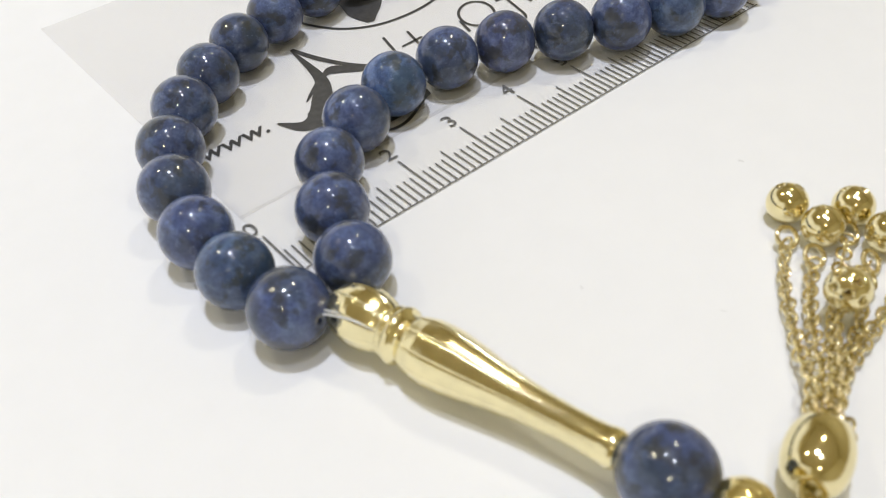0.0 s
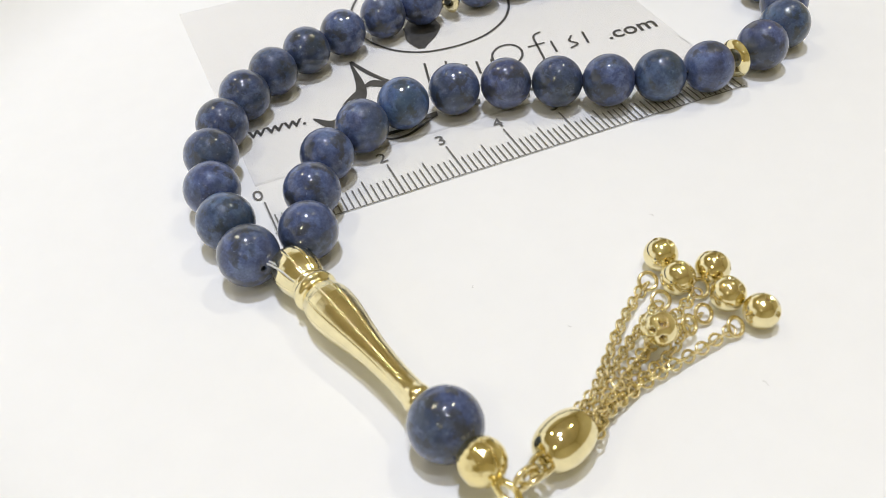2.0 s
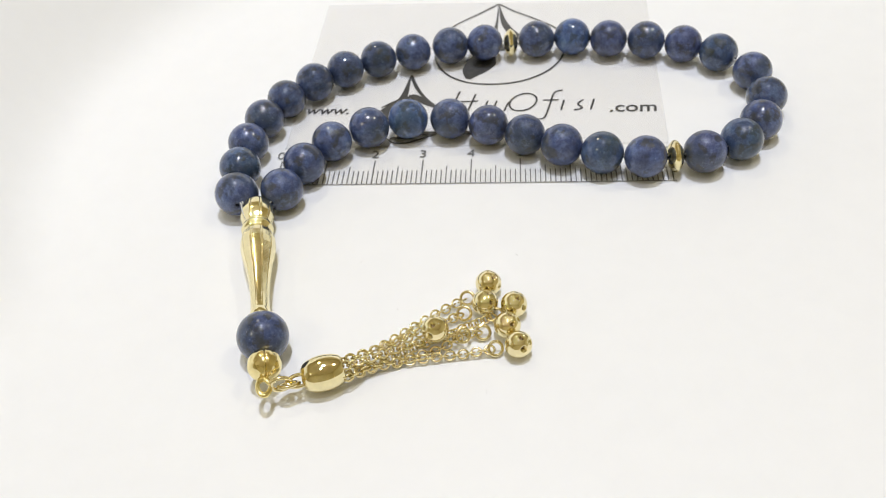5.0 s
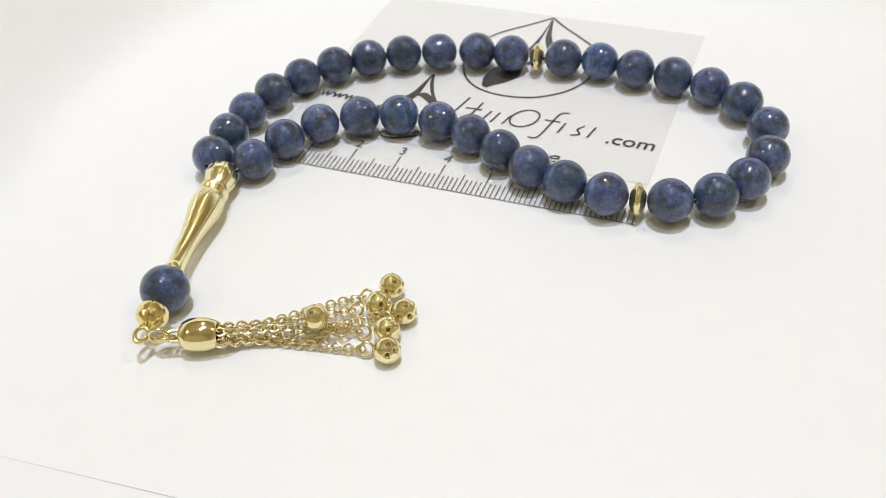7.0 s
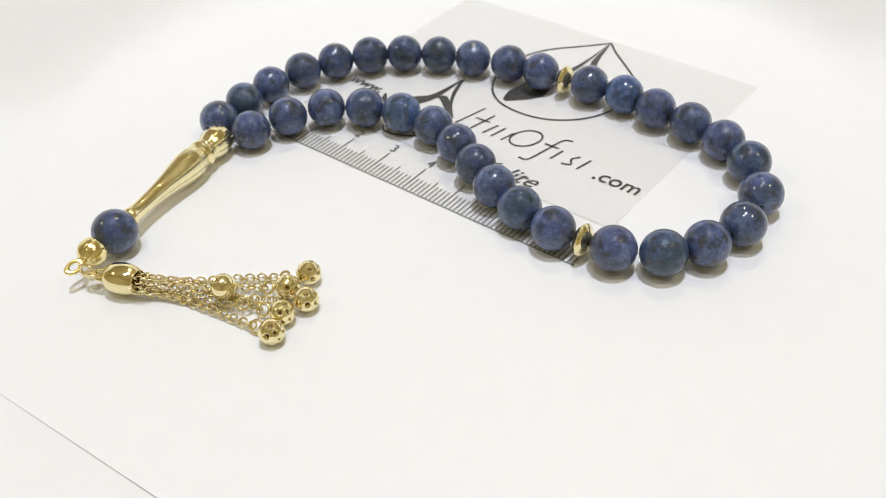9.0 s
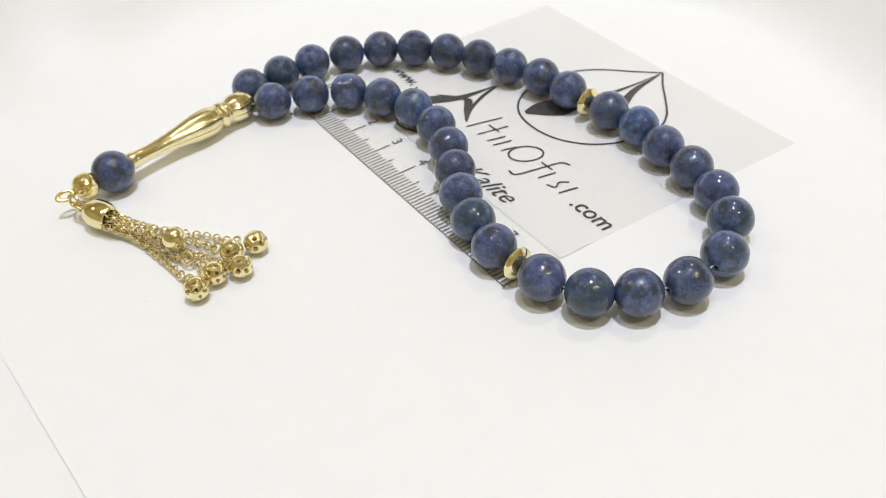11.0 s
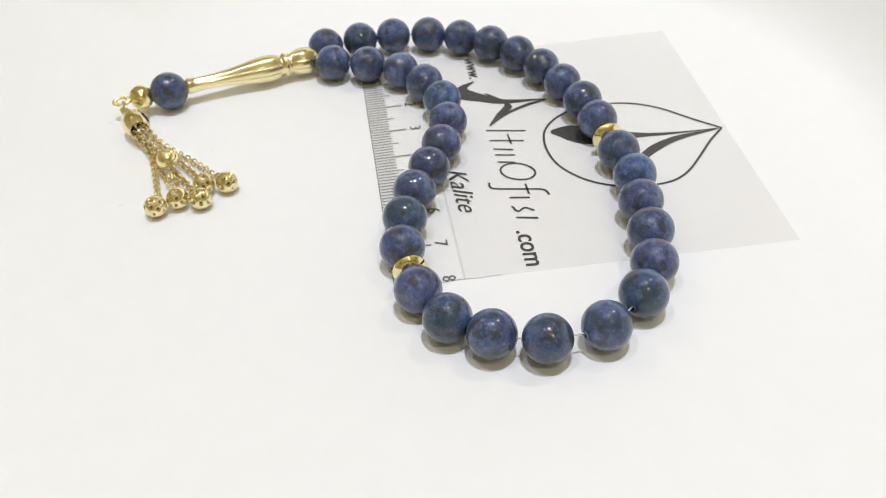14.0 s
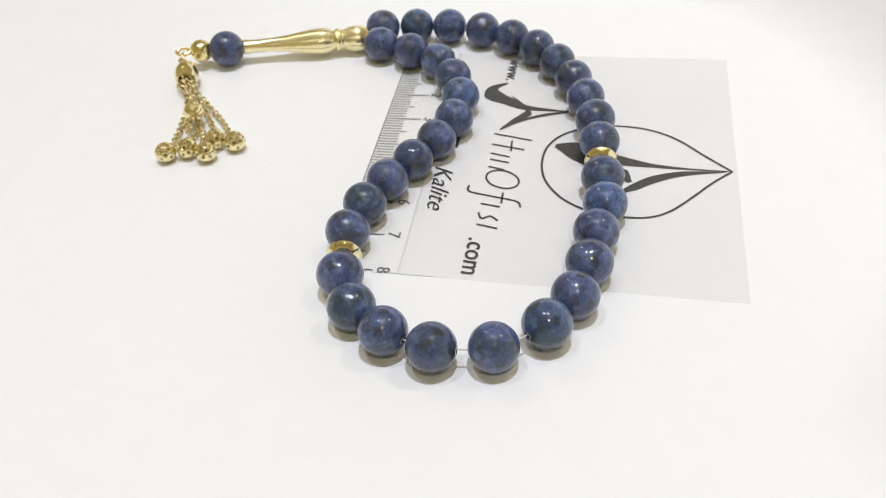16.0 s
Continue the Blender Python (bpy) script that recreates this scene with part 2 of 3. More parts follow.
def stroke(name, points, width, low, high, mat, steps=8):
    """A drawn line of changing width, a little proud. width: one number, or one for each point, in metres."""
    pts = smooth_line([(x, y, 0) for x, y in points], steps)
    if isinstance(width, (int, float)):
        ws = [width] * len(pts)
    else:
        n = len(width) - 1
        ws = []
        for i in range(len(pts)):
            s = i / (len(pts) - 1) * n
            k = min(int(s), n - 1)
            ws.append(width[k] + (width[k + 1] - width[k]) * (s - k))
    left, right = [], []
    for i, p in enumerate(pts):
        d = (pts[min(i + 1, len(pts) - 1)] - pts[max(i - 1, 0)]).normalized()
        nrm = Vector((-d.y, d.x, 0)) * ws[i] / 2
        left.append(p + nrm)
        right.append(p - nrm)
    verts = [(v.x, v.y, z) for z in (low, high) for pair in zip(left, right) for v in pair]
    n = len(pts)
    faces = []
    for i in range(n - 1):
        a, o = 2 * i, 2 * n
        faces += [(o + a, o + a + 1, o + a + 3, o + a + 2), (a, a + 2, a + 3, a + 1), (a, o + a, o + a + 2, a + 2), (a + 1, a + 3, o + a + 3, o + a + 1)]
    faces += [(0, 1, 2 * n + 1, 2 * n), (2 * n - 2, 4 * n - 2, 4 * n - 1, 2 * n - 1)]
    return mesh_from(name, verts, faces, mat, False)


def writing(name, text, size, mat, parent, x, y, z, spin=0.0, shear=0.0, squeeze=1.0, bold=0.0):
    cu = bpy.data.curves.new(name, "FONT")
    cu.body, cu.size, cu.extrude, cu.shear, cu.offset = text, 1.0, 0.01, shear, bold
    cu.resolution_u = 3
    tmp = new("temporary", cu)
    bpy.context.view_layer.update()
    me = bpy.data.meshes.new_from_object(tmp.evaluated_get(bpy.context.evaluated_depsgraph_get()))
    bpy.data.objects.remove(tmp)
    me.name = name
    me.materials.clear()
    me.materials.append(mat)
    me.transform(Matrix.Diagonal((size * squeeze, size, 0.002, 1)))
    return child(name, me, parent, pose(x, y, z, 0, 0, spin))


# ---------------------------------------------------------------- the room
def box_wall(name, x0, y0, z0, x1, y1, z1, mat):
    me = slab(name, [(x0, y0), (x1, y0), (x1, y1), (x0, y1)], z0, z1, mat)
    return tagged(new(name, me), kind="structure")


R = 2.1
box_wall("wall_north", -R - 0.1, R, -0.76, R + 0.1, R + 0.1, CEILING, WALL)
box_wall("wall_south", -R - 0.1, -R - 0.1, -0.76, R + 0.1, -R, CEILING, WALL)
box_wall("wall_east", R, -R, -0.76, R + 0.1, R, CEILING, WALL)
box_wall("wall_west", -R - 0.1, -R, -0.76, -R, R, CEILING, WALL)
box_wall("ceiling", -R - 0.1, -R - 0.1, CEILING, R + 0.1, R + 0.1, CEILING + 0.1, CEIL)
box_wall("floor", -R - 0.1, -R - 0.1, -0.86, R + 0.1, R + 0.1, -0.76, FLOOR)

CARD_T = 0.11 * MM
PAPER_TOP = 0.0
PAPER_T = 0.10 * MM
TABLE_TOP = PAPER_TOP - PAPER_T


counter = slab("counter", [(-0.65, -0.40), (0.75, -0.40), (0.75, 0.50), (-0.65, 0.50)], -0.76, TABLE_TOP, TABLE)
tagged(new("counter", counter), "plain white counter that carries the sheet of paper", "counter", kind="structure")


def paper_sheet():
    """A large sheet with one straight cut edge in front, flat in the middle; an added curl behind greys the far paper.
    """
    front = lambda x: -0.0804 + 0.0738 * x
    nx, ny = 110, 90
    def rise(x, y):
        dx, dy = x - 0.040, y - 0.018
        far = math.hypot(dx, dy)
        turn = math.degrees(math.atan2(dy, dx)) % 360
        w = max(0.0, min(1.0, (turn - 38) / 26, (226 - turn) / 26))
        w = w * w * (3 - 2 * w)
        # made-up upward bend, tilted from the lamps to imitate shade on the far paper
        over = max(0.0, far - 0.086)
        bend = 0.014
        lift = over * over / (2 * bend) * 1.1 if over < bend else (over - bend / 2) * 1.1
        # the cut edge stands off the table a little towards one end
        e = min(1.0, max(0.0, (x + 0.012) / 0.117))
        edge = 0.40 * MM * e * math.exp(-max(0.0, y - front(x)) / 0.012) - 0.088 * MM * (1 - e) * math.exp(-max(0.0, y - front(x)) / 0.006)
        return lift * w + edge
    verts, faces = [], []
    for layer in (0.0, -PAPER_T):
        for j in range(ny + 1):
            for i in range(nx + 1):
                x = -0.17 + 0.46 * i / nx
                y0 = front(x)
                y = y0 + (0.22 - y0) * (j / ny) ** 1.5
                verts.append((x, y, max(TABLE_TOP, PAPER_TOP + layer + rise(x, y))))
    n = (nx + 1) * (ny + 1)
    at = lambda i, j: j * (nx + 1) + i
    for j in range(ny):
        for i in range(nx):
            q = (at(i, j), at(i + 1, j), at(i + 1, j + 1), at(i, j + 1))
            faces += [q, tuple(n + k for k in q[::-1])]
    rim = [at(i, 0) for i in range(nx + 1)] + [at(nx, j) for j in range(1, ny + 1)] + [at(i, ny) for i in range(nx - 1, -1, -1)] + [at(0, j) for j in range(ny - 1, 0, -1)]
    # the cut faces keep corners of their own, so that the top stays flat up to the edge
    for p, q in zip(rim, rim[1:] + rim[:1]):
        k = len(verts)
        verts += [verts[p], verts[p + n], verts[q + n], verts[q]]
        faces.append((k, k + 1, k + 2, k + 3))
    me = mesh_from("paper_sheet", verts, faces, PAPER)
    return tagged(new("paper_sheet", me), "plain white sheet of thick paper on the table, bent up behind to grey its far part", "paper")


paper_sheet()

# ---------------------------------------------------------------- the printed card with its ruler
card = tagged(new("ruler_card"), "clear milky plastic card with black print and a centimetre ruler edge", "ruler")
card.location = (0, 0, CARD_T)
child("body", slab("body", [(0.0001, 0.0122), (0.0806, 0.0122), (0.0826, 0.0738), (0.0003, 0.0757)], -CARD_T + 0.03 * MM, 0.0, FILM), card)
child("clear_strip", slab("clear_strip", [(0.0, -0.0003), (0.0805, -0.0003), (0.0806, 0.0127), (0.0001, 0.0127)], 0.004 * MM, 0.06 * MM, STRIP), card, None, "glossier clear strip that carries the scale")
child("cut_line", stroke("cut_line", [(0.0806, 0.008), (0.0804, 0.0115), (0.0807, 0.015), (0.0806, 0.0192)], [0.0001, 0.0002, 0.0001, 0.00025], 0.07 * MM, 0.09 * MM, EDGE), card)

INK_LOW, INK_HIGH = 0.07 * MM, 0.09 * MM
TICKS = {}
for length in (4.1, 5.5, 7.7):
    w = 0.26 if length > 7 else 0.22
    TICKS[length] = slab("tick", [(-w / 2 * MM, 0), (w / 2 * MM, 0), (w / 2 * MM, length * MM), (-w / 2 * MM, length * MM)], INK_LOW, INK_HIGH, INK_GREY)
for i in range(0, 81):
    child("tick", TICKS[7.7 if i % 10 == 0 else 5.5 if i % 5 == 0 else 4.1], card, pose(i * MM + (0.4 * MM if i == 0 else 0), 0.0, 0))
child("edge_line", slab("edge_line", [(0.0, -0.28 * MM), (0.0805, -0.28 * MM), (0.0805, -0.10 * MM), (0.0, -0.10 * MM)], INK_LOW, INK_HIGH, INK_GREY), card, None, "thin dark line along the ruler edge")
for i in range(0, 9):
    writing("numeral", str(i), 0.0035, INK_GREY, card, i * 0.01 - 0.0010, 0.0085, INK_LOW + 0.01 * MM, 0, 0, 1.0, 0.0)

P_LOW, P_HIGH = 0.015 * MM, 0.04 * MM
writing("web_prefix", "www.", 0.0043, INK, card, 0.0022, 0.0251, P_LOW + 0.015 * MM, -1.5, 0.2, 0.98, 0.01)
writing("web_suffix", ".com", 0.0053, INK, card, 0.0692, 0.0240, P_LOW + 0.015 * MM, -0.8, 0.10, 1.0, 0.008)
writing("motto_word", "Kalite", 0.0056, INK, card, 0.0470, 0.0140, INK_LOW + 0.01 * MM, 1.8, 0.45, 1.10, -0.004)
for x0, x1, y, h in ((0.0222, 0.0262, 0.0150, 0.0008), (0.0290, 0.0322, 0.0163, 0.0013), (0.0340, 0.0400, 0.0163, 0.0013)):
    child("motto_bar", slab("motto_bar", [(x0, y), (x1, y), (x1 + 0.0004, y + h), (x0 + 0.0004, y + h)], INK_LOW, INK_HIGH, INK), card)

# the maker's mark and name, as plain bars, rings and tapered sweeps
bar = 0.00042
for pts, w in (
    ([(0.0345, 0.0247), (0.0366, 0.0330)], bar),
    ([(0.0385, 0.0247), (0.0402, 0.0318)], bar),
    ([(0.0370, 0.0289), (0.0408, 0.0290)], bar),
    ([(0.0418, 0.0249), (0.0430, 0.0290)], bar),
    ([(0.0440, 0.0249), (0.0450, 0.0290)], bar),
    ([(0.0466, 0.0249), (0.0476, 0.0284)], bar),
    ([(0.0533, 0.0218), (0.0553, 0.0222), (0.0566, 0.0270), (0.0578, 0.0318), (0.0597, 0.0328)], bar),
    ([(0.0552, 0.0289), (0.0586, 0.0289)], bar),
    ([(0.0590, 0.0249), (0.0598, 0.0288)], bar),
    ([(0.0618, 0.0248), (0.0636, 0.0256), (0.0628, 0.0272), (0.0640, 0.0288)], bar),
    ([(0.0654, 0.0249), (0.0664, 0.0290)], bar),
):
    child("name_bar", stroke("name_bar", pts, w, P_LOW, P_HIGH, INK, 5), card)
ell = [(0.0508 + 0.0029 * math.cos(a) + 0.0008 * math.sin(a), 0.0283 + 0.0034 * math.sin(a)) for a in [2 * math.pi * k / 14 for k in range(15)]]
child("name_ring", stroke("name_ring", ell, bar, P_LOW, P_HIGH, INK, 4), card)

drop = [(0.0450, 0.0737), (0.0401, 0.0688), (0.0345, 0.0635), (0.0312, 0.0580), (0.0300, 0.0516), (0.0306, 0.0455), (0.0336, 0.0400), (0.0381, 0.0368), (0.0436, 0.0358),
        (0.0490, 0.0364), (0.0532, 0.0383), (0.0570, 0.0415), (0.0598, 0.0462), (0.0610, 0.0520), (0.0608, 0.0572), (0.0585, 0.0614), (0.0536, 0.0659), (0.0490, 0.0697), (0.0450, 0.0737)]
child("mark_outline", stroke("mark_outline", drop, 0.00048, P_LOW, P_HIGH, INK, 6), card)
LAYER = 0.0
for nm, pts, w in (
    ("mark_sweep", [(0.0382, 0.0382), (0.0392, 0.0415), (0.0412, 0.0455), (0.0426, 0.0510), (0.0440, 0.0580), (0.0447, 0.0650), (0.0450, 0.0730)], [0.0012, 0.0052, 0.0072, 0.0034, 0.0012, 0.0005, 0.0002]),
    ("mark_sweep", [(0.0537, 0.0515), (0.0515, 0.0545), (0.0487, 0.0583), (0.0464, 0.0640), (0.0452, 0.0725)], [0.0006, 0.0020, 0.0022, 0.0015, 0.0002]),
    ("mark_sweep", [(0.0440, 0.0500), (0.0470, 0.0520), (0.0500, 0.0536)], [0.0004, 0.0030, 0.0010]),
    ("letter_sweep", [(0.0135, 0.0256), (0.0158, 0.0226), (0.0188, 0.0228), (0.0212, 0.0262), (0.0238, 0.0308), (0.0249, 0.0402)], [0.0003, 0.0022, 0.0044, 0.0030, 0.0018, 0.0002]),
    ("letter_sweep", [(0.0246, 0.0308), (0.0262, 0.0312), (0.0292, 0.0288), (0.0326, 0.0260)], [0.0005, 0.0020, 0.0017, 0.0004]),
    ("letter_sweep", [(0.0250, 0.0402), (0.0266, 0.0350), (0.0292, 0.0300), (0.0330, 0.0258)], [0.0007, 0.0009, 0.0007, 0.0003]),
    ("letter_sweep", [(0.0228, 0.0296), (0.0210, 0.0285), (0.0192, 0.0271)], [0.0012, 0.0006, 0.0002]),
    ("letter_sweep", [(0.0215, 0.0155), (0.0232, 0.0138), (0.0258, 0.0136), (0.0290, 0.0150), (0.0318, 0.0165)], [0.0002, 0.0004, 0.0005, 0.0004, 0.0002]),
):
    LAYER += 0.004 * MM
    child(nm, stroke(nm, pts, w, P_LOW, P_HIGH + LAYER, INK, 8), card)

# ---------------------------------------------------------------- the string of prayer beads
beads = tagged(new("prayer_beads"), "string of polished dark blue stone prayer beads with gold tassel", "prayer beads")

BEAD_R = 4.2 * MM
XY = (  # millimetres, in order along the string
    (3.7, -6.5), (6.7, 1.6), (11.3, 8.9), (18.5, 13.5), (26.5, 16.4), (35.4, 16.3), (43.5, 13.8), (51.0, 10.2), (58.3, 6.4), (66.1, 3.6), (74.4, 2.2), (86.0, 3.6), (93.7, 7.5), (98.7, 14.0), (101.5, 22.5), (100.5, 32.4), (94.6, 40.4), (87.4, 44.6), (79.2, 46.6), (70.7, 47.5), (62.4, 48.9), (54.1, 48.2), (42.0, 47.2), (34.0, 46.1), (25.4, 43.8), (17.6, 40.8), (10.4, 36.7), (4.1, 31.5), (-1.2, 25.1), (-4.6, 17.5), (-6.3, 9.0), (-6.2, 0.7), (-5.0, -7.8),
)


def bead_mesh(radius, hole):
    a0 = math.asin(hole / radius)
    prof = [(radius * math.cos(a), radius * math.sin(a)) for a in [a0 + (math.pi - 2 * a0) * i / 26 for i in range(27)]]
    prof += [(prof[-1][0] * 0.93, hole * 0.86), (prof[0][0] * 0.93, hole * 0.86)]
    v, f = lathe(prof, 40)
    return mesh_from("bead", v, [q[::-1] for q in f], STONE)


def rest(x, y, radius):
    on_card = 0.0 < x < 0.0815 and -0.002 < y < 0.075
    return (CARD_T if on_card else PAPER_TOP) + radius


spots = [Vector((x * MM, y * MM, rest(x * MM, y * MM, BEAD_R))) for x, y in XY]
rng = random.Random(4)
KNOT = Vector((-0.0030, -0.0121, 0.0052))
bead_data = bead_mesh(BEAD_R, 0.42 * MM)
SPACER = ((10, 11), (21, 22))
# whole beads run from dull green-blue (g) and dark (d) over plain (n) and violet (v) to pale (p) and clear light blue (b)
STONE_TINT = {"n": (1.0, 1.0, 1.02), "g": (0.88, 0.98, 0.93), "d": (0.90, 0.90, 0.87), "v": (1.06, 0.99, 1.03), "p": (1.07, 1.06, 1.10), "b": (1.08, 1.28, 1.36)}
TINTS = "nnnnbnvdpgpvgpdpgvnvbnpnnddddnpgp"
for i, p in enumerate(spots):
    before = spots[i - 1] if i else spots[0] * 2 - spots[1]
    after = spots[i + 1] if i < 32 else spots[32] + (KNOT - spots[32]) * 1.6
    s = 0.985 + 0.03 * rng.random()
    stone = child("bead", bead_data, beads, Matrix.Translation((p.x, p.y, p.z - BEAD_R * (1 - s))) @ along(before, after) @ pose(0, 0, 0, 0, 0, rng.uniform(0, 360)) @ Matrix.Diagonal((s, s, s, 1)))
    stone.color = (*STONE_TINT[TINTS[i]], 1)

# gold spacer rings
def spacer_mesh():
    prof = [(-1.5, 0.7), (-1.55, 1.1), (-1.45, 1.5), (-1.05, 2.3), (-0.6, 2.85), (-0.25, 3.14), (0.0, 3.2), (0.25, 3.14), (0.6, 2.85), (1.05, 2.3), (1.45, 1.5), (1.55, 1.1), (1.5, 0.7)]
    def wave(i, a):
        return 1 + 0.006 * math.cos(16 * a + math.pi * (i % 2))
    v, f = lathe([(z * MM, r * MM) for z, r in prof], 64, wave)
    return mesh_from("spacer", v, [q[::-1] for q in f], GOLD)


spacer_data = spacer_mesh()
for a, b in SPACER:
    mid = (spots[a] + spots[b]) / 2
    child("spacer", spacer_data, beads, Matrix.Translation((mid.x, mid.y, mid.z - 0.5 * MM)) @ along(spots[a], spots[b]), "polished gold spacer ring")

# pendant: fluted gold head, last bead, clasp ball
TOP = Vector((-0.0008, -0.0097, PAPER_TOP + 3.6 * MM))
END = Vector((0.00655, -0.0412, PAPER_TOP + 4.2 * MM))
LAST = Vector((0.0077, -0.0448, PAPER_TOP + 4.3 * MM))
thread_points = [TOP + Vector((0.0005, -0.002, 0.0012))] + [spots[0] + (spots[0] - spots[1]) * 0.45] + spots + [KNOT, Vector((-0.0020, -0.0148, 0.0058)), Vector((-0.0008, -0.0170, 0.0050))]
child("thread", tube_mesh("thread", smooth_line(thread_points, 6), 0.15 * MM, NYLON), beads, None, "grey nylon thread")
twin = [p + Vector((0.34 * MM, 0.16 * MM, 0.1 * MM)) for p in [spots[32].lerp(KNOT, 0.5)] + thread_points[-3:]]
child("thread", tube_mesh("thread", smooth_line(twin, 6), 0.15 * MM, NYLON), beads, None, "grey nylon thread")


def finial_mesh():
    length = (END - TOP).length
    rows = [(0.0, 0.39), (0.001, 0.88), (0.006, 1.49), (0.016, 2.04), (0.034, 2.53), (0.06, 2.92), (0.09, 3.16), (0.12, 3.25), (0.155, 3.14), (0.19, 2.81), (0.213, 2.42), (0.220, 2.34), (0.225, 2.58), (0.231, 2.68), (0.237, 2.58), (0.241, 2.50), (0.246, 2.72), (0.254, 2.92), (0.264, 2.98), (0.274, 2.90), (0.281, 2.64),
            (0.288, 2.36), (0.297, 2.46), (0.32, 2.84), (0.36, 3.16), (0.40, 3.23), (0.45, 3.14), (0.52, 2.80), (0.60, 2.33), (0.68, 1.97), (0.76, 1.74), (0.83, 1.62), (0.89, 1.6), (0.935, 1.66), (0.955, 1.78), (0.972, 1.82), (0.986, 1.66), (1.0, 1.2), (1.0, 0.5)]
    # finer rows between
    fine = []
    for (u0, r0), (u1, r1) in zip(rows, rows[1:]):
        steps = max(1, round((u1 - u0) / (0.0022 if 0.29 < u0 < 0.95 else 0.008)))
        fine += [(u0 + (u1 - u0) * k / steps, r0 + (r1 - r0) * k / steps) for k in range(steps)]
    fine.append(rows[-1])
    prof = [(u * length, r * MM) for u, r in fine]
    def flute(u):
        if u < 0.02 or u > 0.965:
            return 0.0
        if u < 0.225:
            return min(1.0, (u - 0.02) / 0.05, (0.225 - u) / 0.03)
        if u < 0.29:
            return 0.0
        return min(1.0, (u - 0.29) / 0.05, (0.965 - u) / 0.25)
    def wave(i, a):
        u = fine[i][0]
        # ten flattened petals with narrow grooves between them
        off = ((a * 5 + 0.4) / math.pi) % 1.0 - 0.5
        flat = 1 - math.cos(math.pi / 10) / math.cos(off * math.pi / 5)
        groove = max(0.0, abs(off) - 0.40) / 0.10
        cut = 1 - flute(u) * (0.60 * flat + 0.10 * groove * groove)
        return cut * (1 + 0.0026 * math.sin(u * 2 * math.pi / 0.0105) * (0.31 < u < 0.92))
    v, f = lathe(prof, 180, wave)
    return mesh_from("finial", v, [q[::-1] for q in f], GOLD_BRIGHT)


child("finial", finial_mesh(), beads, Matrix.Translation(TOP) @ along(TOP, END), "fluted gold vase-shaped head piece")
child("pendant_bead", bead_mesh(4.3 * MM, 0.6 * MM), beads, Matrix.Translation(LAST) @ along(TOP, END), "larger blue stone bead")
CLASP = Vector((0.0092, -0.0509, PAPER_TOP + 4.4 * MM))


def clasp_mesh():
    """A hammered ball of small flat facets with a narrow slot round it."""
    pick = random.Random(12)
    flats = []
    while len(flats) < 230:
        d = Vector((pick.gauss(0, 1), pick.gauss(0, 1), pick.gauss(0, 1))).normalized()
        if all(d.angle(q) > 0.15 for q, _ in flats):
            flats.append((d, pick.uniform(0.975, 0.993)))
        elif pick.random() < 0.02:
            flats.append((d, 0.993))
    prof, rows, turns = [], 84, 120
    for i in range(rows + 1):
        a = math.pi * (0.05 + 0.90 * i / rows)
        prof.append((2.75 * MM * math.cos(a), 2.75 * MM * math.sin(a)))
    v, f = lathe(prof, turns, None, False)
    n = len(v)
    f += [tuple(range(turns))[::-1], tuple(range(n - turns, n))]
    out = []
    for k, p in enumerate(v):
        d = Vector(p).normalized()
        r = min([1.0] + [h / max(0.2, d.dot(q)) for q, h in flats])
        row = abs(k // turns - rows // 2)
        r *= 0.80 if row == 0 else 0.97 if row == 1 else 1.0
        out.append(d * r * 2.75 * MM)
    return mesh_from("clasp_ball", out, [q[::-1] for q in f], GOLD_HAMMERED)


axis = Vector((0.17, -0.98, 0.0))
side = axis.cross(Vector((0, 0, 1))).normalized()
child("clasp_ball", clasp_mesh(), beads, Matrix.Translation(CLASP) @ along(Vector(), side * 0.97 + axis * 0.12 + Vector((0, 0, 0.2))), "hammered gold clasp ball with a slot")


def ring_at(x, y, z, long, across):
    """A ring's place from its centre in mm, its long way and the way across it."""
    a = Vector(long).normalized()
    n = a.cross(Vector(across)).normalized()
    b = n.cross(a)
    return Matrix(((a.x, b.x, n.x, x * MM), (a.y, b.y, n.y, y * MM), (a.z, b.z, n.z, PAPER_TOP + z * MM), (0, 0, 0, 1)))


# links from the clasp to the tassel, held off the paper by the stiff eye
eye = ring_mesh("eye_ring", 1.0 * MM, 0.37 * MM, GOLD_YELLOW, 30, 10, 1.57)
child("eye_ring", eye, beads, ring_at(10.0, -55.3, 4.4, axis, (-0.88, -0.15, 0.4)), "gold eye ring")
link1 = ring_mesh("jump_ring", 1.17 * MM, 0.33 * MM, GOLD_CHAIN, 28, 10, 1.33)
child("jump_ring", link1, beads, ring_at(12.4, -54.4, 4.0, (0.92, 0.35, -0.1), (-0.06, 0.16, 0.98)))
child("jump_ring", link1, beads, ring_at(13.5, -54.0, 3.3, (0.80, 0.52, -0.25), (0.45, -0.72, 0.55)))
loop = ring_mesh("wire_loop", 1.04 * MM, 0.31 * MM, GOLD_CHAIN, 30, 10, 1.66)
child("wire_loop", loop, beads, ring_at(15.0, -53.3, 3.5, (0.87, 0.45, -0.15), (-0.36, 0.9, 0.25)), "gold wire loop")

CAP = Vector((0.0184, -0.0515, PAPER_TOP + 3.12 * MM))
CAP_DIR = Vector((0.93, 0.36, 0.0)).normalized()


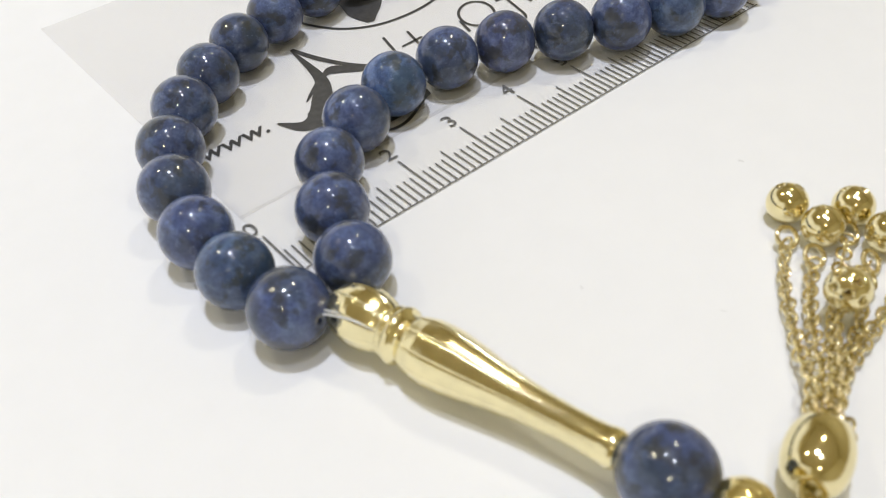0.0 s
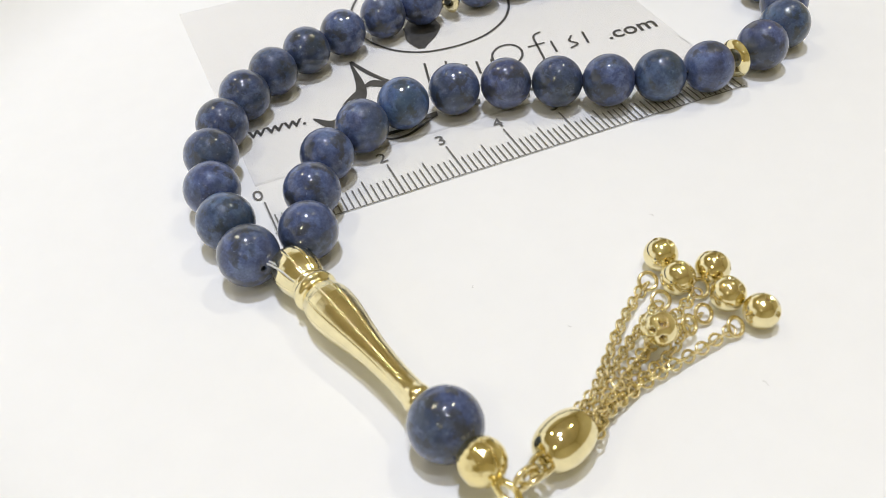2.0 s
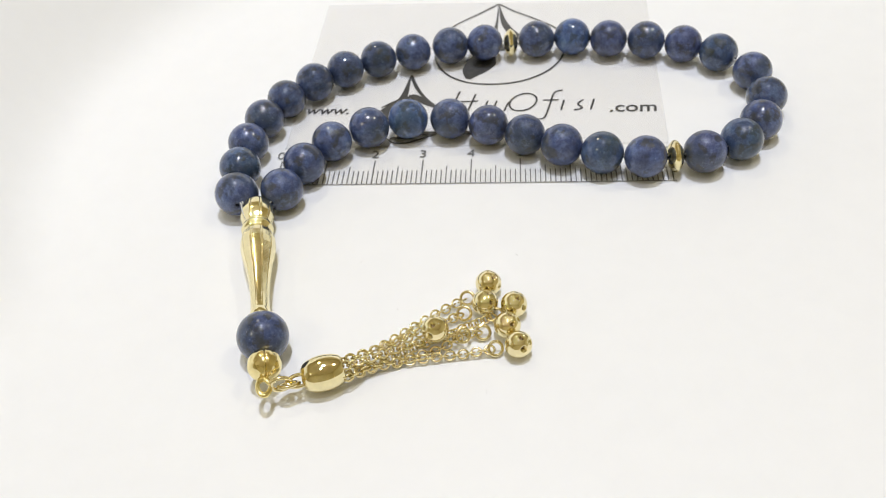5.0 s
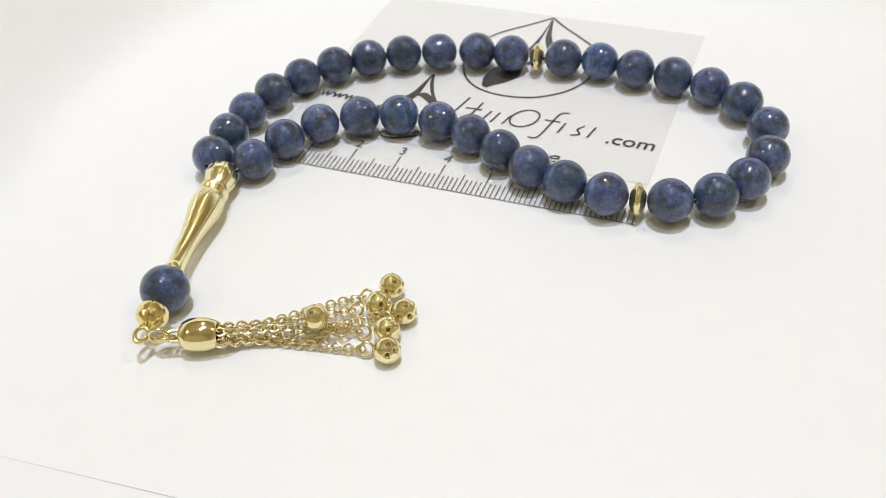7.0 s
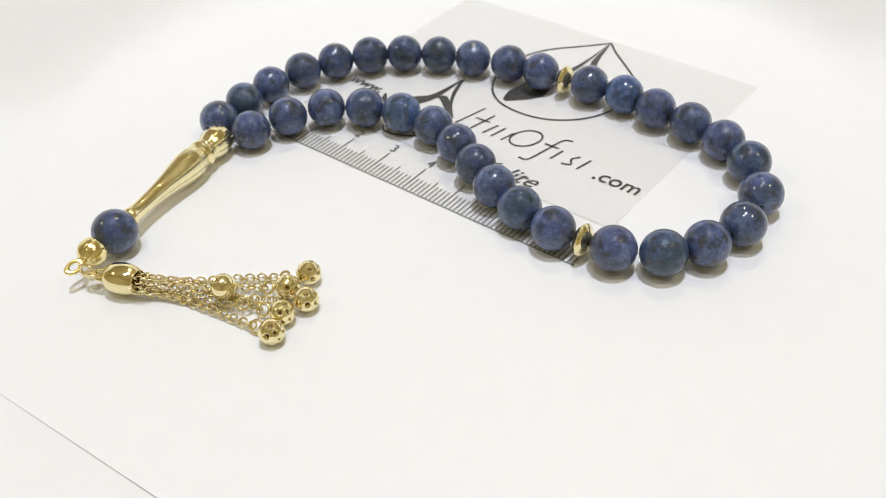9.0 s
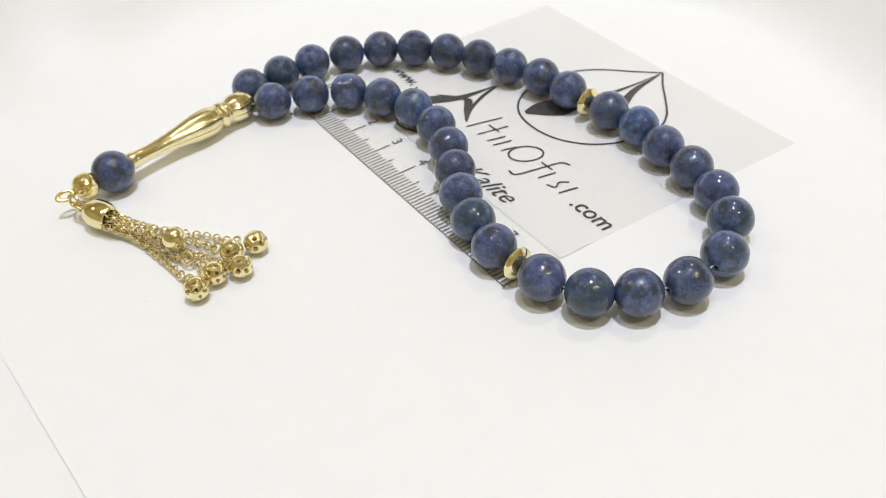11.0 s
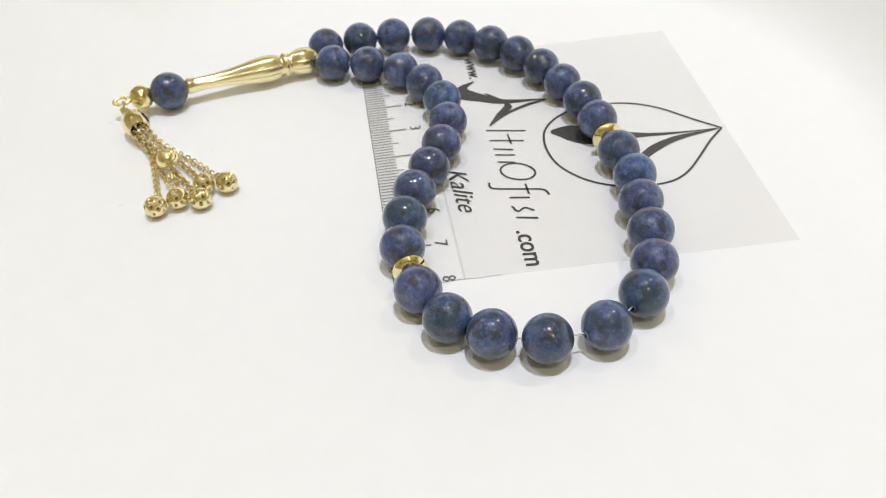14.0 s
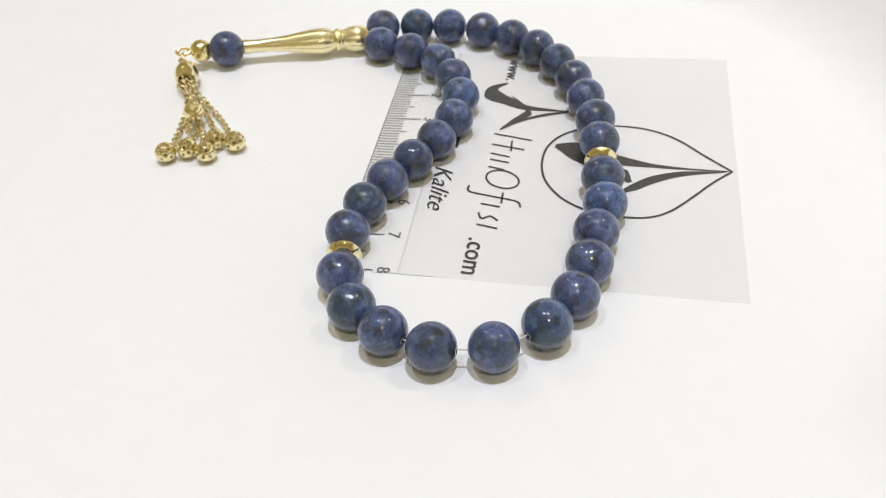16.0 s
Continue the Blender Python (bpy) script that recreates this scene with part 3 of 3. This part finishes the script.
def cap_mesh():
    prof = [(-3.2, 0.75), (-3.25, 1.2), (-3.05, 1.85), (-2.5, 2.55), (-1.7, 2.98), (-0.8, 3.2), (0.1, 3.27), (1.0, 3.21), (1.8, 3.04), (2.5, 2.76), (2.95, 2.52), (3.15, 2.38), (3.2, 2.28), (3.15, 2.18), (2.9, 2.12), (0.0, 2.3), (-2.2, 1.0)]
    v, f = lathe([(z * 1.03 * MM, r * 0.895 * MM) for z, r in prof], 48)
    return mesh_from("tassel_cap", v, [q[::-1] for q in f], GOLD)


child("tassel_cap", cap_mesh(), beads, Matrix.Translation(CAP) @ along(Vector(), CAP_DIR), "polished gold barrel cap")

# hollow tassel balls with round drilled holes, and their rings
def ball_mesh():
    bm = bmesh.new()
    bmesh.ops.create_icosphere(bm, subdivisions=5, radius=2.25 * MM)
    holes = [(Vector((math.cos(t) * math.cos(e), math.sin(t) * math.cos(e), math.sin(e))), lim) for e, n, o, lim in ((radians(27), 6, 0.0, 0.22), (radians(66), 3, 0.5, 0.20)) for t in [2 * math.pi * k / n + o for k in range(n)]]
    inside = set()
    for v in bm.verts:
        d = v.co.normalized()
        for q, lim in holes:
            ang = d.angle(q)
            if ang < lim:
                v.co = d * 2.25 * MM * (0.62 + 0.30 * (ang / lim) ** 8)
                inside.add(v)
            elif ang < lim + 0.03:
                # a clean round rim
                away = (d - q * d.dot(q)).normalized()
                v.co = (q * math.cos(lim + 0.008) + away * math.sin(lim + 0.008)) * 2.25 * MM
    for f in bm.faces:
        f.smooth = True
        # hole floors get the darkened gold, shade put into their colour
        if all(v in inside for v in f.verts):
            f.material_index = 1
    me = bpy.data.meshes.new("tassel_ball")
    bm.to_mesh(me)
    bm.free()
    me.materials.append(GOLD)
    me.materials.append(HOLE_SHADE)
    return me


ball_data = ball_mesh()
ring_data = ring_mesh("end_ring", 1.15 * MM, 0.27 * MM, GOLD_CHAIN, 22, 8)
link_data = ring_mesh("link", 0.74 * MM, 0.175 * MM, GOLD_CHAIN, 14, 6, 1.10)
G = PAPER_TOP
#        ball x, y, z            ring x, y, z           way points of the chain (mm)
TASSEL = (
    ((44.2, -30.6, 2.25), (40.6, -33.3, 1.3), ((25.4, -46.3, 2.2), (28.4, -43.2, 1.4), (34.0, -37.9, 1.0), (37.2, -35.4, 1.0))),
    ((43.7, -35.3, 2.25), (40.2, -36.9, 1.3), ((26.3, -46.6, 3.1), (30.0, -43.6, 2.0), (35.5, -39.6, 1.2))),
    ((48.6, -35.7, 2.25), (45.7, -37.3, 1.3), ((27.5, -47.2, 1.2), (32.5, -44.2, 0.9), (39.5, -40.2, 0.9))),
    ((47.5, -40.4, 2.25), (43.5, -41.2, 1.3), ((26.8, -47.8, 3.2), (31.0, -45.0, 2.2), (37.0, -41.9, 1.1))),
    ((49.3, -44.6, 2.25), (45.6, -44.7, 1.3), ((25.2, -49.3, 1.8), (30.9, -47.2, 0.9), (35.5, -46.3, 0.9), (40.5, -45.5, 0.9))),
    ((35.8, -42.9, 4.0), (40.3, -42.7, 2.3), ((26.0, -48.8, 1.2), (31.0, -46.6, 0.9), (36.0, -44.8, 0.9))),
)
SPREAD, LIFT = (-0.95, -0.55, 0.0, 0.25, 0.95, 0.55), (0.3, 1.3, -0.6, 1.6, 0.2, -0.5)
cap_end = CAP + CAP_DIR * 1.6 * MM
cap_side = CAP_DIR.cross(Vector((0, 0, 1)))
for k, (ball, ring, way) in enumerate(TASSEL):
    start = cap_end + cap_side * 1.75 * MM * SPREAD[k] + Vector((0, 0, 1)) * (LIFT[k] - 0.3) * MM
    pts = [start, start + CAP_DIR * 2.6 * MM - Vector((0, 0, 0.5 * MM))] + [Vector((x * MM, y * MM, G + z * MM)) for x, y, z in way] + [Vector((ring[0] * MM, ring[1] * MM, G + ring[2] * MM))]
    # even steps
    line = smooth_line(pts, 24)
    run, total = [0.0], 0.0
    for p, q in zip(line, line[1:]):
        total += (q - p).length
        run.append(total)
    stop = total - 1.0 * MM
    count = max(2, round(stop / (1.08 * MM)))
    ringpos = Vector((ring[0] * MM, ring[1] * MM, G + ring[2] * MM))
    ballpos = Vector((ball[0] * MM, ball[1] * MM, G + ball[2] * MM))
    chain = child("tassel_chain", ring_data, beads, Matrix.Translation(ringpos) @ pose(0, 0, 0, 34 + 3 * k, 8 - 3 * k, 12 * k - 24), "fine gold cable chain with its end ring")
    inv = chain.matrix_basis.inverted()
    idx = 0
    for j in range(count + 1):
        s = stop * j / count
        while idx < len(run) - 2 and run[idx + 1] < s:
            idx += 1
        f = (s - run[idx]) / max(1e-9, run[idx + 1] - run[idx])
        p = line[idx].lerp(line[idx + 1], f)
        d = (line[idx + 1] - line[idx]).normalized()
        q = d.to_track_quat("X", "Z").to_matrix().to_4x4()
        roll = (40 if j % 2 else -50) + rng.uniform(-14, 14) + 20 * k
        link = child("link", link_data, chain)
        link.matrix_basis = inv @ Matrix.Translation(p) @ q @ pose(0, 0, 0, roll, 0, 0)
    out = (ballpos - ringpos).normalized()
    child("tassel_ball", ball_data, beads, Matrix.Translation(ballpos) @ along(Vector(), out) @ pose(0, 0, 0, 0, 0, 25 * k), "polished hollow gold ball with drilled holes")

# ---------------------------------------------------------------- dust on the paper
def fibre(x, y, spread, seed, mat, label):
    r = random.Random(seed)
    a = r.uniform(0, 6.3)
    pts = [Vector((math.cos(a + 0.5 * j * r.uniform(-1, 1)) * spread * (j - 1.5), math.sin(a) * spread * (j - 1.5) + spread * 0.4 * r.uniform(-1, 1), 0.05 * MM)) for j in range(4)]
    me = tube_mesh("dust_fibre", smooth_line(pts, 4), 0.024 * MM, mat, 5)
    ob = new("dust_fibre", me)
    ob.location = (x * MM, y * MM, (CARD_T if -2 < x < 82 and 0 < y < 75 else PAPER_TOP))
    return tagged(ob, label, "dust fibre", "dust on the paper")


for n, (x, y, s) in enumerate(((49.2, -21.2, 0.45), (44.3, -52.6, 0.5), (20.7, -22.8, 0.4), (28.5, -34.7, 0.3))):
    fibre(x, y, s * 0.5 * MM, n + 3, DUST, "tiny grey dust fibre lying on the white paper")
fibre(76.5, 42.2, 0.8 * MM, 11, HAIR, "short dark hair lying on the clear card")
